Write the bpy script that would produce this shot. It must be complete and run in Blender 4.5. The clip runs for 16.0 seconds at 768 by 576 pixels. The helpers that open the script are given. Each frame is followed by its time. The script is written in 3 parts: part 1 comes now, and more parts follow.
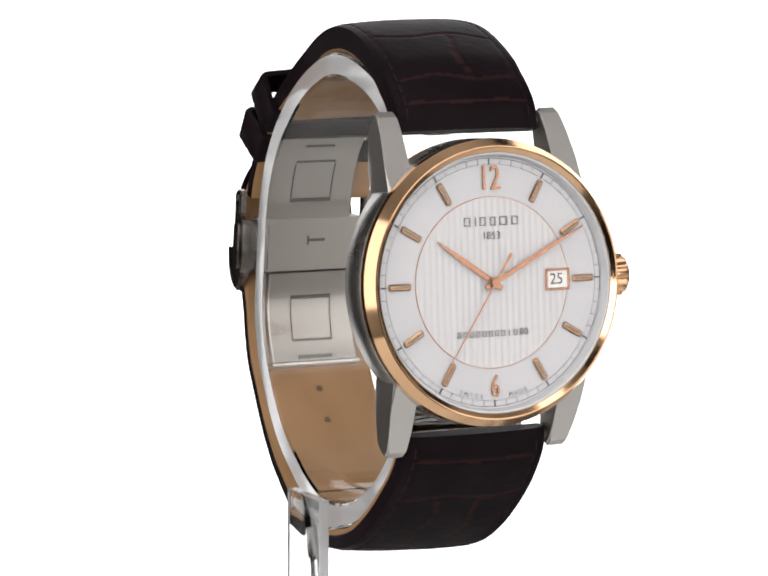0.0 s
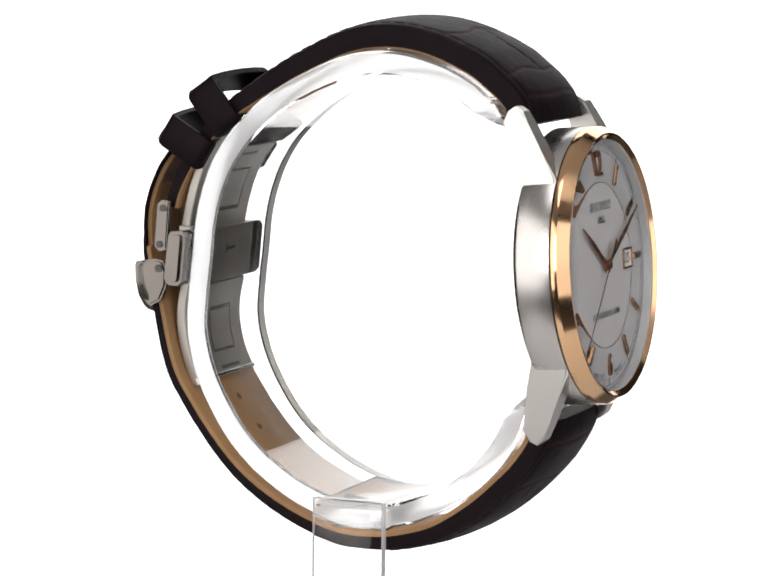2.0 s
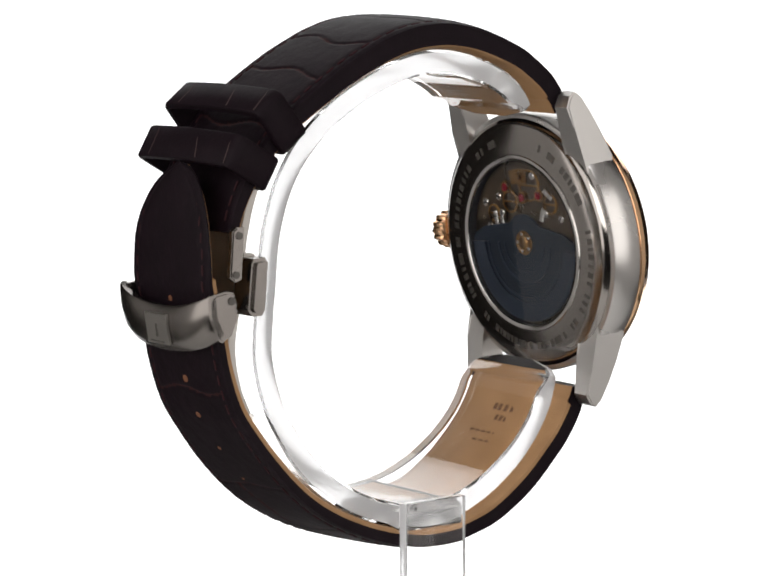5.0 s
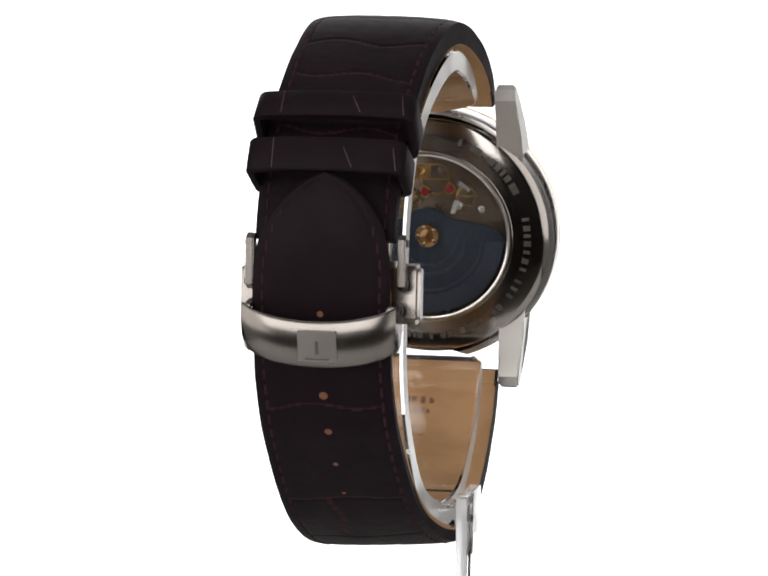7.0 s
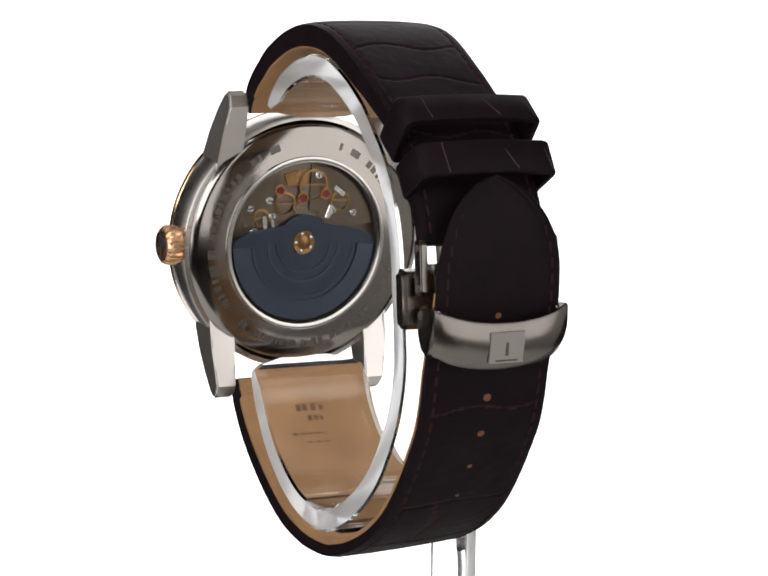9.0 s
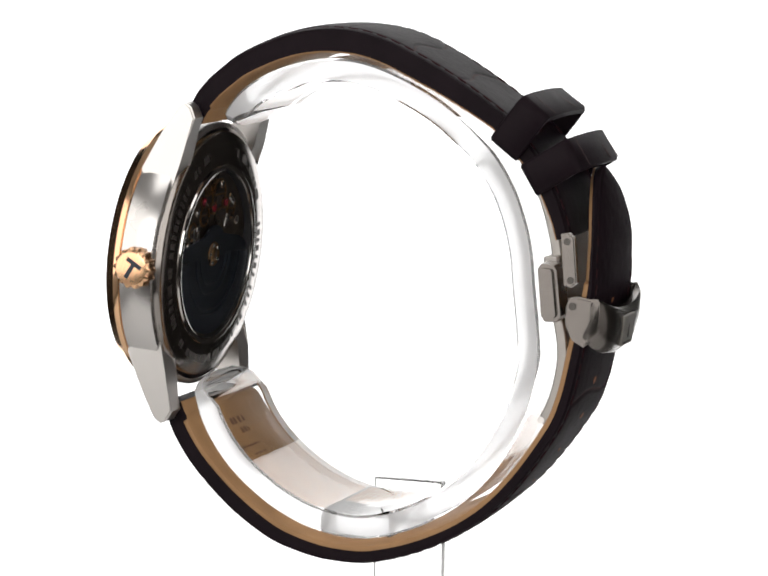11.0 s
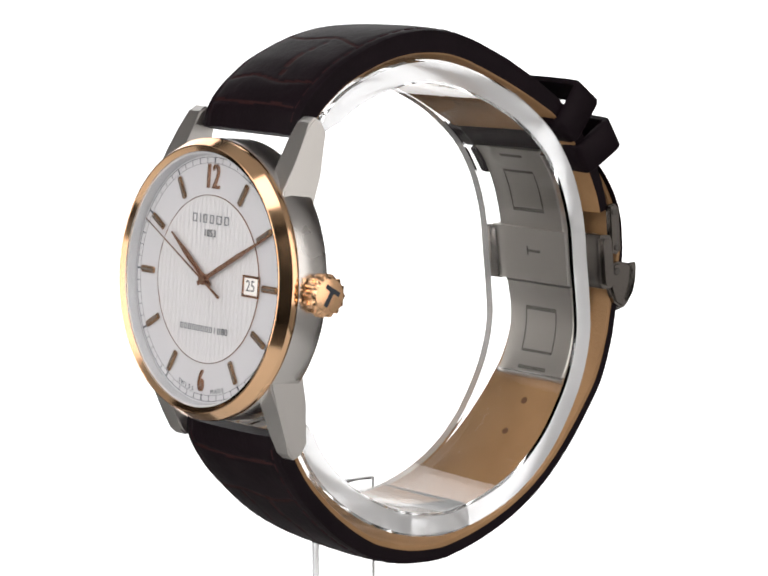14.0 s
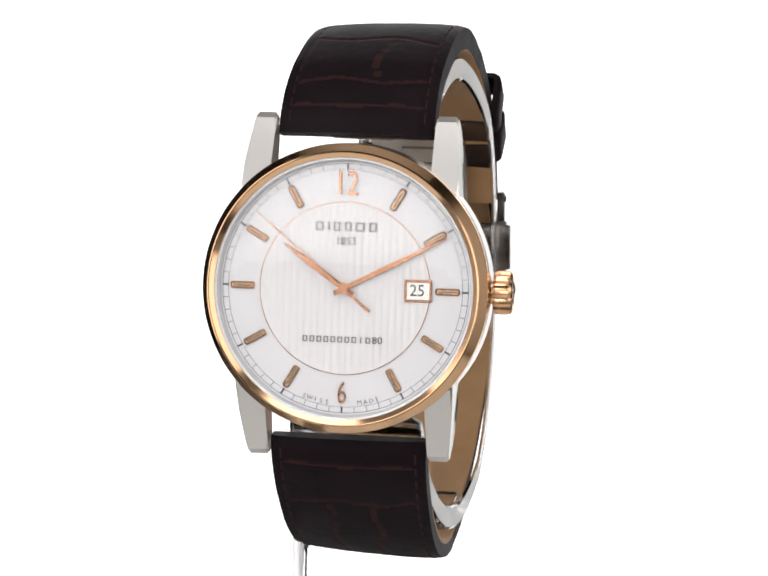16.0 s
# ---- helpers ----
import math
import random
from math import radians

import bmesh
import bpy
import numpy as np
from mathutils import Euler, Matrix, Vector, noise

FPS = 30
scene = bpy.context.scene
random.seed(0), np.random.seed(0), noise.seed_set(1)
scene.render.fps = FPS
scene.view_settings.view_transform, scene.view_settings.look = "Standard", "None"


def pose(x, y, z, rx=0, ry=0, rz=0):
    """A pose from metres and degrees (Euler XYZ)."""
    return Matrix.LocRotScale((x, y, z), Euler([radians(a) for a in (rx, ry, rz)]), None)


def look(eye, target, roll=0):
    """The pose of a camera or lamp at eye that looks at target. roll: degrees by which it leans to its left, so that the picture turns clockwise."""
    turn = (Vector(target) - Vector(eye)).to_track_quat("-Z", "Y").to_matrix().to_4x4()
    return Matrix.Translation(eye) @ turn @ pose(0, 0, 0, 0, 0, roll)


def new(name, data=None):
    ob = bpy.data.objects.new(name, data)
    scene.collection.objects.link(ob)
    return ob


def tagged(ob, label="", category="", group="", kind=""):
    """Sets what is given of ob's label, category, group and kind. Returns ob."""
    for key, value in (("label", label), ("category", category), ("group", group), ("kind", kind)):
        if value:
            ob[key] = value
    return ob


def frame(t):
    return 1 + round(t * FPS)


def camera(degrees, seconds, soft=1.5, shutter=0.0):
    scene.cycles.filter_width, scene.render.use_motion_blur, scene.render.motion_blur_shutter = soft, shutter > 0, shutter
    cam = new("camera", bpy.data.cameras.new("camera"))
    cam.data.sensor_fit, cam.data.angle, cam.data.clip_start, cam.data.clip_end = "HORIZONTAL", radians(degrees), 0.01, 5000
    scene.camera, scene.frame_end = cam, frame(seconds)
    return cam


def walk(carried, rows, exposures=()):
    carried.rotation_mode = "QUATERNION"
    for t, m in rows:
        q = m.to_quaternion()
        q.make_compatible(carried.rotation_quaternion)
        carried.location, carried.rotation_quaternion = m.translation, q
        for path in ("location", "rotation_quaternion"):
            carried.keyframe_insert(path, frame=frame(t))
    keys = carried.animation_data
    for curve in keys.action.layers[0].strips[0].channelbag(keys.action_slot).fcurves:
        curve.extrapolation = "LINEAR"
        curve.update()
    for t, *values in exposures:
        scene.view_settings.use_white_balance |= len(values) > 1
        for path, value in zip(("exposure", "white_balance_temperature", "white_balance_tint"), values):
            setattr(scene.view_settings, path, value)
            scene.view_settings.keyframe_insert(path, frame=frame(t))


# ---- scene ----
cam = camera(13.74, 16.0, soft=1.9)
EYE = (0.0, -0.4870, 0.112)
STILL = pose(*EYE, 90 - 7.79, 0, 0.06) @ Matrix.Rotation(radians(0.20), 4, "Z")
walk(cam, [(0.0, STILL), (16.0, STILL)])

# ---- light ----
world = bpy.data.worlds.new("studio_air")
world.use_nodes = True
world.node_tree.nodes["Background"].inputs["Color"].default_value = (1.0, 0.98, 0.96, 1)
world.node_tree.nodes["Background"].inputs["Strength"].default_value = 0.02
scene.world = world
scene.view_settings.exposure = 0.0


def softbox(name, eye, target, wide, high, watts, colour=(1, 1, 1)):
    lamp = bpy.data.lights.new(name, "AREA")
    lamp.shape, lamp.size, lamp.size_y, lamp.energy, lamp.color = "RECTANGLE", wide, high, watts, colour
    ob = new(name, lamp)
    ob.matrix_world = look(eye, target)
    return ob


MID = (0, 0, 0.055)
# Side softboxes stay out of view, placed where the bezel reflects bright light.
softbox("unseen_softbox", (-0.86, -0.56, 0.28), MID, 1.10, 1.05, 5.4, (1.0, 0.965, 0.93))
softbox("unseen_softbox", (0.74, -0.70, 0.28), MID, 1.10, 1.05, 4.8, (1.0, 0.965, 0.93))
# Fill lamp added near the camera axis to brighten the dial.
softbox("unseen_softbox", (-0.30, -0.95, 0.34), MID, 0.5, 0.5, 2.9, (1.0, 0.975, 0.95))
# Overhead fill, also added; no such source is seen.
softbox("added_overhead_fill", (0.0, -0.30, 0.90), MID, 0.7, 0.4, 1.9, (1.0, 0.98, 0.96))


# ---- materials ----
def shader(name, colour, rough=0.5, metal=0.0, spec=0.5, vary=0.12, scale=400.0, bump=0.0, bump_scale=1500.0, stretch=(1, 1, 1), glow=0.0,
           clear=0.0, ior=1.45, alike=None, coat=0.0):
    m = bpy.data.materials.new(name)
    m.use_nodes = True
    n, l = m.node_tree.nodes, m.node_tree.links
    b = n["Principled BSDF"]
    b.inputs["Base Color"].default_value = (*colour, 1)
    b.inputs["Roughness"].default_value = rough
    b.inputs["Metallic"].default_value = metal
    b.inputs["Specular IOR Level"].default_value = spec
    b.inputs["IOR"].default_value = ior
    b.inputs["Coat Weight"].default_value = coat
    b.inputs["Coat Roughness"].default_value = 0.15
    b.inputs["Transmission Weight"].default_value = clear
    if glow:
        b.inputs["Emission Color"].default_value = (*colour, 1)
        b.inputs["Emission Strength"].default_value = glow
    if vary or bump:
        co = n.new("ShaderNodeTexCoord")
        mp = n.new("ShaderNodeMapping")
        mp.inputs["Scale"].default_value = stretch
        l.new(co.outputs["Object"], mp.inputs["Vector"])
    if vary:
        big = n.new("ShaderNodeTexNoise")
        big.inputs["Scale"].default_value = scale
        big.inputs["Detail"].default_value = 6
        l.new(mp.outputs["Vector"], big.inputs["Vector"])
        mix = n.new("ShaderNodeMix")
        mix.data_type = "RGBA"
        other = alike or tuple(c * (1 - vary) for c in colour)
        mix.inputs["A"].default_value = (*colour, 1)
        mix.inputs["B"].default_value = (*other, 1)
        l.new(big.outputs["Fac"], mix.inputs["Factor"])
        l.new(mix.outputs["Result"], b.inputs["Base Color"])
        rr = n.new("ShaderNodeMapRange")
        rr.inputs["To Min"].default_value, rr.inputs["To Max"].default_value = max(rough - 0.06, 0.02), rough + 0.08
        l.new(big.outputs["Fac"], rr.inputs["Value"])
        l.new(rr.outputs["Result"], b.inputs["Roughness"])
    if bump:
        fine = n.new("ShaderNodeTexNoise")
        fine.inputs["Scale"].default_value = bump_scale
        fine.inputs["Detail"].default_value = 4
        l.new(mp.outputs["Vector"], fine.inputs["Vector"])
        bp = n.new("ShaderNodeBump")
        bp.inputs["Strength"].default_value = bump
        bp.inputs["Distance"].default_value = 0.0002
        l.new(fine.outputs["Fac"], bp.inputs["Height"])
        l.new(bp.outputs["Normal"], b.inputs["Normal"])
    return m


LEATHER = shader("dark_leather", (0.0115, 0.0056, 0.0090), 0.54, spec=0.12, alike=(0.0042, 0.0022, 0.0038), scale=160, bump=0.22, bump_scale=2200)
CREASE = shader("crease_leather", (0.032, 0.012, 0.013), 0.6, spec=0.12, scale=500, bump=0.3, bump_scale=2500)
WORN = shader("worn_crease", (0.050, 0.026, 0.025), 0.6, vary=0.4, scale=900)
HOLE = shader("worn_hole_edge", (0.24, 0.095, 0.045), 0.7, vary=0.6, scale=1500)
THREAD = shader("thread", (0.036, 0.015, 0.018), 0.7, spec=0.1, scale=2000)
LINING = shader("tan_lining", (0.47, 0.275, 0.135), 0.5, spec=0.3, alike=(0.25, 0.135, 0.06), scale=160, bump=0.3, bump_scale=2500)
STEEL = shader("brushed_steel", (0.68, 0.66, 0.645), 0.27, 1.0, vary=0.05, scale=45)
LUGSTEEL = shader("lug_steel", (0.76, 0.74, 0.72), 0.33, 1.0, vary=0.05, scale=45)
GREYINK = shader("grey_dial_ink", (0.20, 0.205, 0.225), 0.5, vary=0.3, scale=900)
BUCKLESTEEL = shader("dark_brushed_steel", (0.25, 0.23, 0.215), 0.24, 1.0, vary=0.15, scale=200)
CLASPSTEEL = shader("clasp_steel", (0.50, 0.475, 0.445), 0.38, 1.0, vary=0.2, scale=150)
ENGRAVED = shader("engraved_steel", (0.20, 0.185, 0.17), 0.4, 1.0, vary=0.2, scale=700)
POLISHED = shader("polished_steel", (0.66, 0.64, 0.62), 0.12, 1.0, vary=0.06, scale=200)
BACKSTEEL = shader("satin_steel", (0.38, 0.355, 0.335), 0.12, 1.0, vary=0.15, scale=120)
GOLD = shader("rose_gold", (1.0, 0.64, 0.38), 0.12, 1.0, vary=0.06, scale=200)
CROWNGOLD = shader("satin_rose_gold", (1.0, 0.62, 0.36), 0.26, 1.0, vary=0.06, scale=200)
GOLDLEAF = shader("gilt_marker", (0.44, 0.235, 0.15), 0.17, 1.0, vary=0.05, scale=400)
MARKER = shader("dark_gilt_marker", (0.44, 0.27, 0.165), 0.2, 1.0, vary=0.1, scale=400)
DIAL = shader("silver_dial", (0.54, 0.54, 0.565), 0.44, 0.2, vary=0.07, scale=80, bump=0.05, bump_scale=900)
FLUTED = shader("fluted_silver", (0.57, 0.565, 0.58), 0.44, 0.2, vary=0.05, scale=90)
TRACK = shader("track_silver", (0.55, 0.56, 0.58), 0.4, 0.3, vary=0.05, scale=90)
INK = shader("dial_ink", (0.035, 0.04, 0.055), 0.5, vary=0.2, scale=600)
PALE = shader("date_card", (0.80, 0.79, 0.77), 0.6, vary=0.04, scale=500)
BLUED = shader("blued_rotor", (0.042, 0.054, 0.076), 0.30, 0.9, vary=0.15, scale=90)
BLUERIM = shader("blue_rotor_rim", (0.060, 0.075, 0.105), 0.30, 0.9, vary=0.2, scale=150)
BRIDGE = shader("bridge_metal", (0.14, 0.108, 0.08), 0.28, 0.9, vary=0.4, scale=350, bump=0.1, bump_scale=900)
BRASS = shader("brass_gear", (0.32, 0.18, 0.075), 0.28, 1.0, vary=0.3, scale=500)
RUBY = shader("ruby_jewel", (0.16, 0.012, 0.02), 0.2, spec=0.5, vary=0.1, scale=900)
# Near-black colour standing in for shade in the movement's gap and screw slots.
DARK = shader("recess_shade", (0.03, 0.03, 0.033), 0.5, vary=0.2, scale=400)
ETCH = shader("etched_steel", (0.14, 0.13, 0.12), 0.5, 0.6, vary=0.2, scale=700)
STAMP = shader("stamped_lining", (0.15, 0.075, 0.04), 0.7, vary=0.2, scale=700)
ACRYLIC = shader("clear_acrylic", (1.0, 1.0, 1.0), 0.02, spec=0.5, vary=0, clear=1.0, ior=1.49)
FROSTED = shader("frosted_acrylic_edge", (0.96, 0.97, 0.99), 0.25, spec=0.4, vary=0.0, clear=0.65, ior=1.49)
SAPPHIRE = shader("sapphire_crystal", (1.0, 1.0, 1.0), 0.01, spec=0.25, vary=0, clear=1.0, ior=1.25)
# White background with an added glow that also lights the watch from behind.
SWEEP = shader("white_added_glow", (1.0, 1.0, 1.0), 0.9, spec=0.1, vary=0.0, glow=1.5)
# Tones of unseen surfaces, set for the pale and dark reflections in metal.
PALEWALL = shader("pale_reflecting_paint", (0.70, 0.68, 0.66), 0.9, spec=0.2, vary=0.1, scale=3, bump=0.2, bump_scale=60)
PLASTER = shader("dark_absorbing_paint", (0.035, 0.030, 0.027), 0.9, spec=0.2, vary=0.25, scale=3, bump=0.2, bump_scale=60)
CARPET = shader("grey_flooring", (0.16, 0.15, 0.145), 0.9, spec=0.2, vary=0.3, scale=5, bump=0.3, bump_scale=200)
WHITEBOARD = shader("white_laminate", (0.75, 0.75, 0.74), 0.5, vary=0.05, scale=20)
MM = 0.001


# ---- mesh tools (millimetres in, metres out) ----
def mesh_of(bm, name, material, smooth=35, move=None, second=None):
    if move is not None:
        bmesh.ops.transform(bm, matrix=move, verts=bm.verts)
    bmesh.ops.recalc_face_normals(bm, faces=bm.faces)
    bmesh.ops.scale(bm, vec=(MM, MM, MM), verts=bm.verts)
    me = bpy.data.meshes.new(name)
    bm.to_mesh(me)
    bm.free()
    me.materials.append(material)
    if second:
        me.materials.append(second)
    if smooth:
        me.shade_smooth()
        me.set_sharp_from_angle(angle=radians(smooth))
    return me


def part(name, bm, material, parent, label="", smooth=35, move=None, second=None):
    ob = new(name, mesh_of(bm, name, material, smooth, move, second))
    ob.parent = parent
    if label:
        tagged(ob, label)
    return ob


def box(bm, c, s, bevel=0.0, segs=2, turn=None):
    got = bmesh.ops.create_cube(bm, size=1.0)["verts"]
    m = Matrix.Translation(c) @ (turn or Matrix.Identity(4)) @ Matrix.Diagonal((*s, 1))
    bmesh.ops.transform(bm, matrix=m, verts=got)
    if bevel:
        edges = list({e for v in got for e in v.link_edges})
        bmesh.ops.bevel(bm, geom=edges, offset=bevel, segments=segs, affect="EDGES", profile=0.5)
    return bm


def lathe(bm, profile, segs=128, closed=False, centre=(0, 0)):
    """Turns (radius, y) round the axis through the dial's centre."""
    rings = []
    for r, y in profile:
        if r < 1e-6:
            rings.append([bm.verts.new((centre[0], y, centre[1]))])
        else:
            rings.append([bm.verts.new((centre[0] + r * math.cos(2 * math.pi * k / segs), y, centre[1] + r * math.sin(2 * math.pi * k / segs))) for k in range(segs)])
    pairs = list(zip(rings, rings[1:])) + ([(rings[-1], rings[0])] if closed else [])
    for a, b in pairs:
        for k in range(segs):
            j = (k + 1) % segs
            if len(a) == 1 and len(b) > 1:
                bm.faces.new((a[0], b[j], b[k]))
            elif len(b) == 1 and len(a) > 1:
                bm.faces.new((a[k], a[j], b[0]))
            elif len(a) > 1:
                bm.faces.new((a[k], a[j], b[j], b[k]))
    return bm


def prism(bm, outline, y0, y1, bevel=0.0):
    """A plate with an outline in (x, z), from y0 to y1."""
    lo = [bm.verts.new((x, y0, z)) for x, z in outline]
    hi = [bm.verts.new((x, y1, z)) for x, z in outline]
    n = len(outline)
    top = bm.faces.new(lo)
    bm.faces.new(hi[::-1])
    for k in range(n):
        bm.faces.new((lo[k], hi[k], hi[(k + 1) % n], lo[(k + 1) % n]))
    if bevel:
        bmesh.ops.bevel(bm, geom=list(top.edges), offset=bevel, segments=1, affect="EDGES")
    return bm


def side_prism(bm, outline, x0, x1, bevel=0.0):
    """A plate with an outline in (y, z), from x0 to x1."""
    lo = [bm.verts.new((x0, y, z)) for y, z in outline]
    hi = [bm.verts.new((x1, y, z)) for y, z in outline]
    n = len(outline)
    faces = [bm.faces.new(lo), bm.faces.new(hi[::-1])]
    for k in range(n):
        bm.faces.new((lo[k], hi[k], hi[(k + 1) % n], lo[(k + 1) % n]))
    if bevel:
        bmesh.ops.bevel(bm, geom=list({e for f in faces for e in f.edges}), offset=bevel, segments=2, affect="EDGES")
    return bm


def lettering(text, size, centre, y, material, parent, name="lettering", thick=0.05, label="", turn=0.0, squeeze=1.0):
    """Raised letters of the built-in font on the dial, centre in (x, z), size in mm."""
    curve = bpy.data.curves.new(name, "FONT")
    curve.body, curve.size, curve.align_x, curve.align_y, curve.extrude = text, size, "CENTER", "CENTER", thick
    curve.resolution_u = 3
    ob = bpy.data.objects.new(name, curve)
    scene.collection.objects.link(ob)
    bpy.context.view_layer.update()
    me = bpy.data.meshes.new_from_object(ob.evaluated_get(bpy.context.evaluated_depsgraph_get()))
    bpy.data.objects.remove(ob)
    m = Matrix.Translation((centre[0], y, centre[1])) @ Matrix.Rotation(radians(turn), 4, "Y") @ Matrix.Rotation(radians(90), 4, "X") @ Matrix.Diagonal((squeeze, 1, 1, 1))
    me.transform(Matrix.Diagonal((MM, MM, MM, 1)) @ m)
    me.name = name
    me.materials.clear()
    me.materials.append(material)
    out = new(name, me)
    out.parent = parent
    if label:
        tagged(out, label)
    return out


def curve_through(points, step):
    """A smooth line through (y, z) points, resampled at about that step: places and tangents."""
    p = [Vector(q) for q in points]
    p = [2 * p[0] - p[1]] + p + [2 * p[-1] - p[-2]]
    dense = []
    for a, b, c, d in zip(p, p[1:], p[2:], p[3:]):
        for k in range(24):
            u = k / 24
            dense.append(0.5 * (2 * b + (c - a) * u + (2 * a - 5 * b + 4 * c - d) * u * u + (3 * b - a - 3 * c + d) * u ** 3))
    dense.append(p[-2])
    length = [0.0]
    for a, b in zip(dense, dense[1:]):
        length.append(length[-1] + (b - a).length)
    n = max(int(length[-1] / step), 2)
    y = np.interp(np.linspace(0, length[-1], n + 1), length, [q.x for q in dense])
    z = np.interp(np.linspace(0, length[-1], n + 1), length, [q.y for q in dense])
    ty, tz = np.gradient(y), np.gradient(z)
    h = np.hypot(ty, tz)
    return np.stack([y, z], 1), np.stack([ty / h, tz / h], 1), length[-1]


# ---- the studio ----
def studio():
    # Plain white background; its glow is added, no lit panel is known.
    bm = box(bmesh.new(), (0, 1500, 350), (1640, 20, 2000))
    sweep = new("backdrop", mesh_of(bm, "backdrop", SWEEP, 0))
    tagged(sweep, "plain white background panel with added glow", "backdrop", kind="structure")

    bm = box(bmesh.new(), (0, -100, -760), (2700, 3400, 20))
    tagged(new("floor", mesh_of(bm, "floor", CARPET, 0)), "grey studio flooring", "floor", kind="structure")
    bm = box(bmesh.new(), (0, -100, 1860), (2700, 3400, 20))
    tagged(new("ceiling", mesh_of(bm, "ceiling", PALEWALL, 0)), "pale painted studio ceiling", "ceiling", kind="structure")
    # Unseen walls; the side walls turn dark at the rear to blacken case reflections.
    for name, c, s, m in (("wall_north", (0, 1560, 550), (2700, 60, 2600), PLASTER), ("wall_south", (0, -1760, 550), (2700, 60, 2600), PLASTER),
                          ("wall_east", (1290, -690, 550), (60, 2080, 2600), PALEWALL), ("wall_west", (-1290, -690, 550), (60, 2080, 2600), PALEWALL),
                          ("wall_east_rear", (1290, 940, 550), (60, 1180, 2600), PLASTER), ("wall_west_rear", (-1290, 940, 550), (60, 1180, 2600), PLASTER)):
        tagged(new(name, mesh_of(box(bmesh.new(), c, s), name, m, 0)), "unseen wall toned to shape the reflections", "wall", kind="structure")
    table = new("photo_table")
    part("tabletop", box(bmesh.new(), (0, -100, -312), (1000, 640, 24), 3), WHITEBOARD, table)
    for x in (-460, 460):
        for y in (-390, 190):
            part("leg", box(bmesh.new(), (x, y, -537), (40, 40, 426), 3), WHITEBOARD, table)
    tagged(table, "white laminate photo table under the stand", "table")
    post = new("turntable")
    part("plinth", lathe(bmesh.new(), [(0, -300), (90, -300), (90, -285), (18, -284), (18, -15), (0, -15)], 64), WHITEBOARD, post, move=Matrix.Rotation(radians(90), 4, "X"))
    part("platter", lathe(bmesh.new(), [(0, -15), (20, -15), (20.5, -14), (20.5, -8.4), (20, -7.6), (0, -7.6)], 64), WHITEBOARD, post, move=Matrix.Rotation(radians(90), 4, "X"))
    tagged(post, "white motorised turntable post carrying the stand", "turntable")


studio()

# how the watch sits on its stand
SEAT = Matrix(((1.0000, 0.0029, 0.0041, 0), (-0.0033, 0.9962, 0.0869, 0), (-0.0039, -0.0869, 0.9962, 0), (0, 0, 0, 1)))

watch = new("wrist_watch")
tagged(watch, "rose-gold and steel wrist watch with dark brown leather strap", "watch")

TOP = [(-32.6, 22.2), (-31.9, 25.6), (-30.1, 28.4), (-27.6, 30.9), (-25.0, 33.1), (-21.4, 35.2), (-17.8, 36.9), (-14.2, 38.1), (-10.6, 38.8), (-7.0, 39.0), (-3.4, 38.7), (0.4, 37.8),
       (4.2, 36.4), (8.0, 34.8), (12.0, 32.8), (16.0, 30.6), (19.6, 28.4), (22.8, 25.6), (25.8, 22.4), (28.2, 18.9), (30.1, 15.3), (31.2, 12.4)]
LOW = [(-32.2, -22.3), (-31.5, -25.8), (-28.2, -30.4), (-24.2, -34.1), (-20.1, -37.2), (-16.1, -39.5), (-12.1, -41.2), (-8.0, -42.1), (-4.2, -42.5), (-0.4, -42.4), (3.4, -41.9), (7.2, -40.7), (10.8, -39.2),
       (14.4, -37.3), (18.1, -34.9), (21.7, -31.9), (25.2, -28.0), (28.5, -23.3), (31.3, -18.5), (32.9, -15.2), (33.9, -11.6), (34.5, -8.0), (34.9, -4.4), (35.4, 0.0), (35.8, 4.5), (35.7, 9.0), (35.3, 12.8),
       (34.4, 16.8), (33.5, 19.6), (32.2, 22.4)]


def crease_lines(seed, length, lo, hi, pitch):
    """Transverse and lengthwise folds of the embossed hide, as distances on the strap."""
    rnd = random.Random(seed)
    cross, s = [], lo
    while s < hi:
        cross.append((s, rnd.uniform(0.3, 0.9), rnd.uniform(0, 6), rnd.uniform(-0.06, 0.06)))
        s += pitch * rnd.uniform(0.75, 1.3)
    long = []
    for (a, *_), (b, *_) in zip(cross, cross[1:]):
        for x in ((rnd.uniform(-4.5, -2.5), rnd.uniform(2.5, 5)) if rnd.random() < 0.25 else ((rnd.uniform(-2.5, 2.5),) if rnd.random() < 0.6 else ())):
            long.append((a, b, x, rnd.uniform(0, 6)))

    cross.append((4.2, 0.15, rnd.uniform(0, 6), 0.0))

    def near(s, x):
        d = 9.0
        for c, amp, ph, slope in cross:
            d = min(d, abs(s - c - amp * math.sin(0.45 * x + ph) - slope * x))
        for a, b, c, ph in long:
            if a - 0.3 < s < b + 0.3:
                d = min(d, abs(x - c - 0.5 * math.sin(0.6 * s + ph)))
        return d
    return near


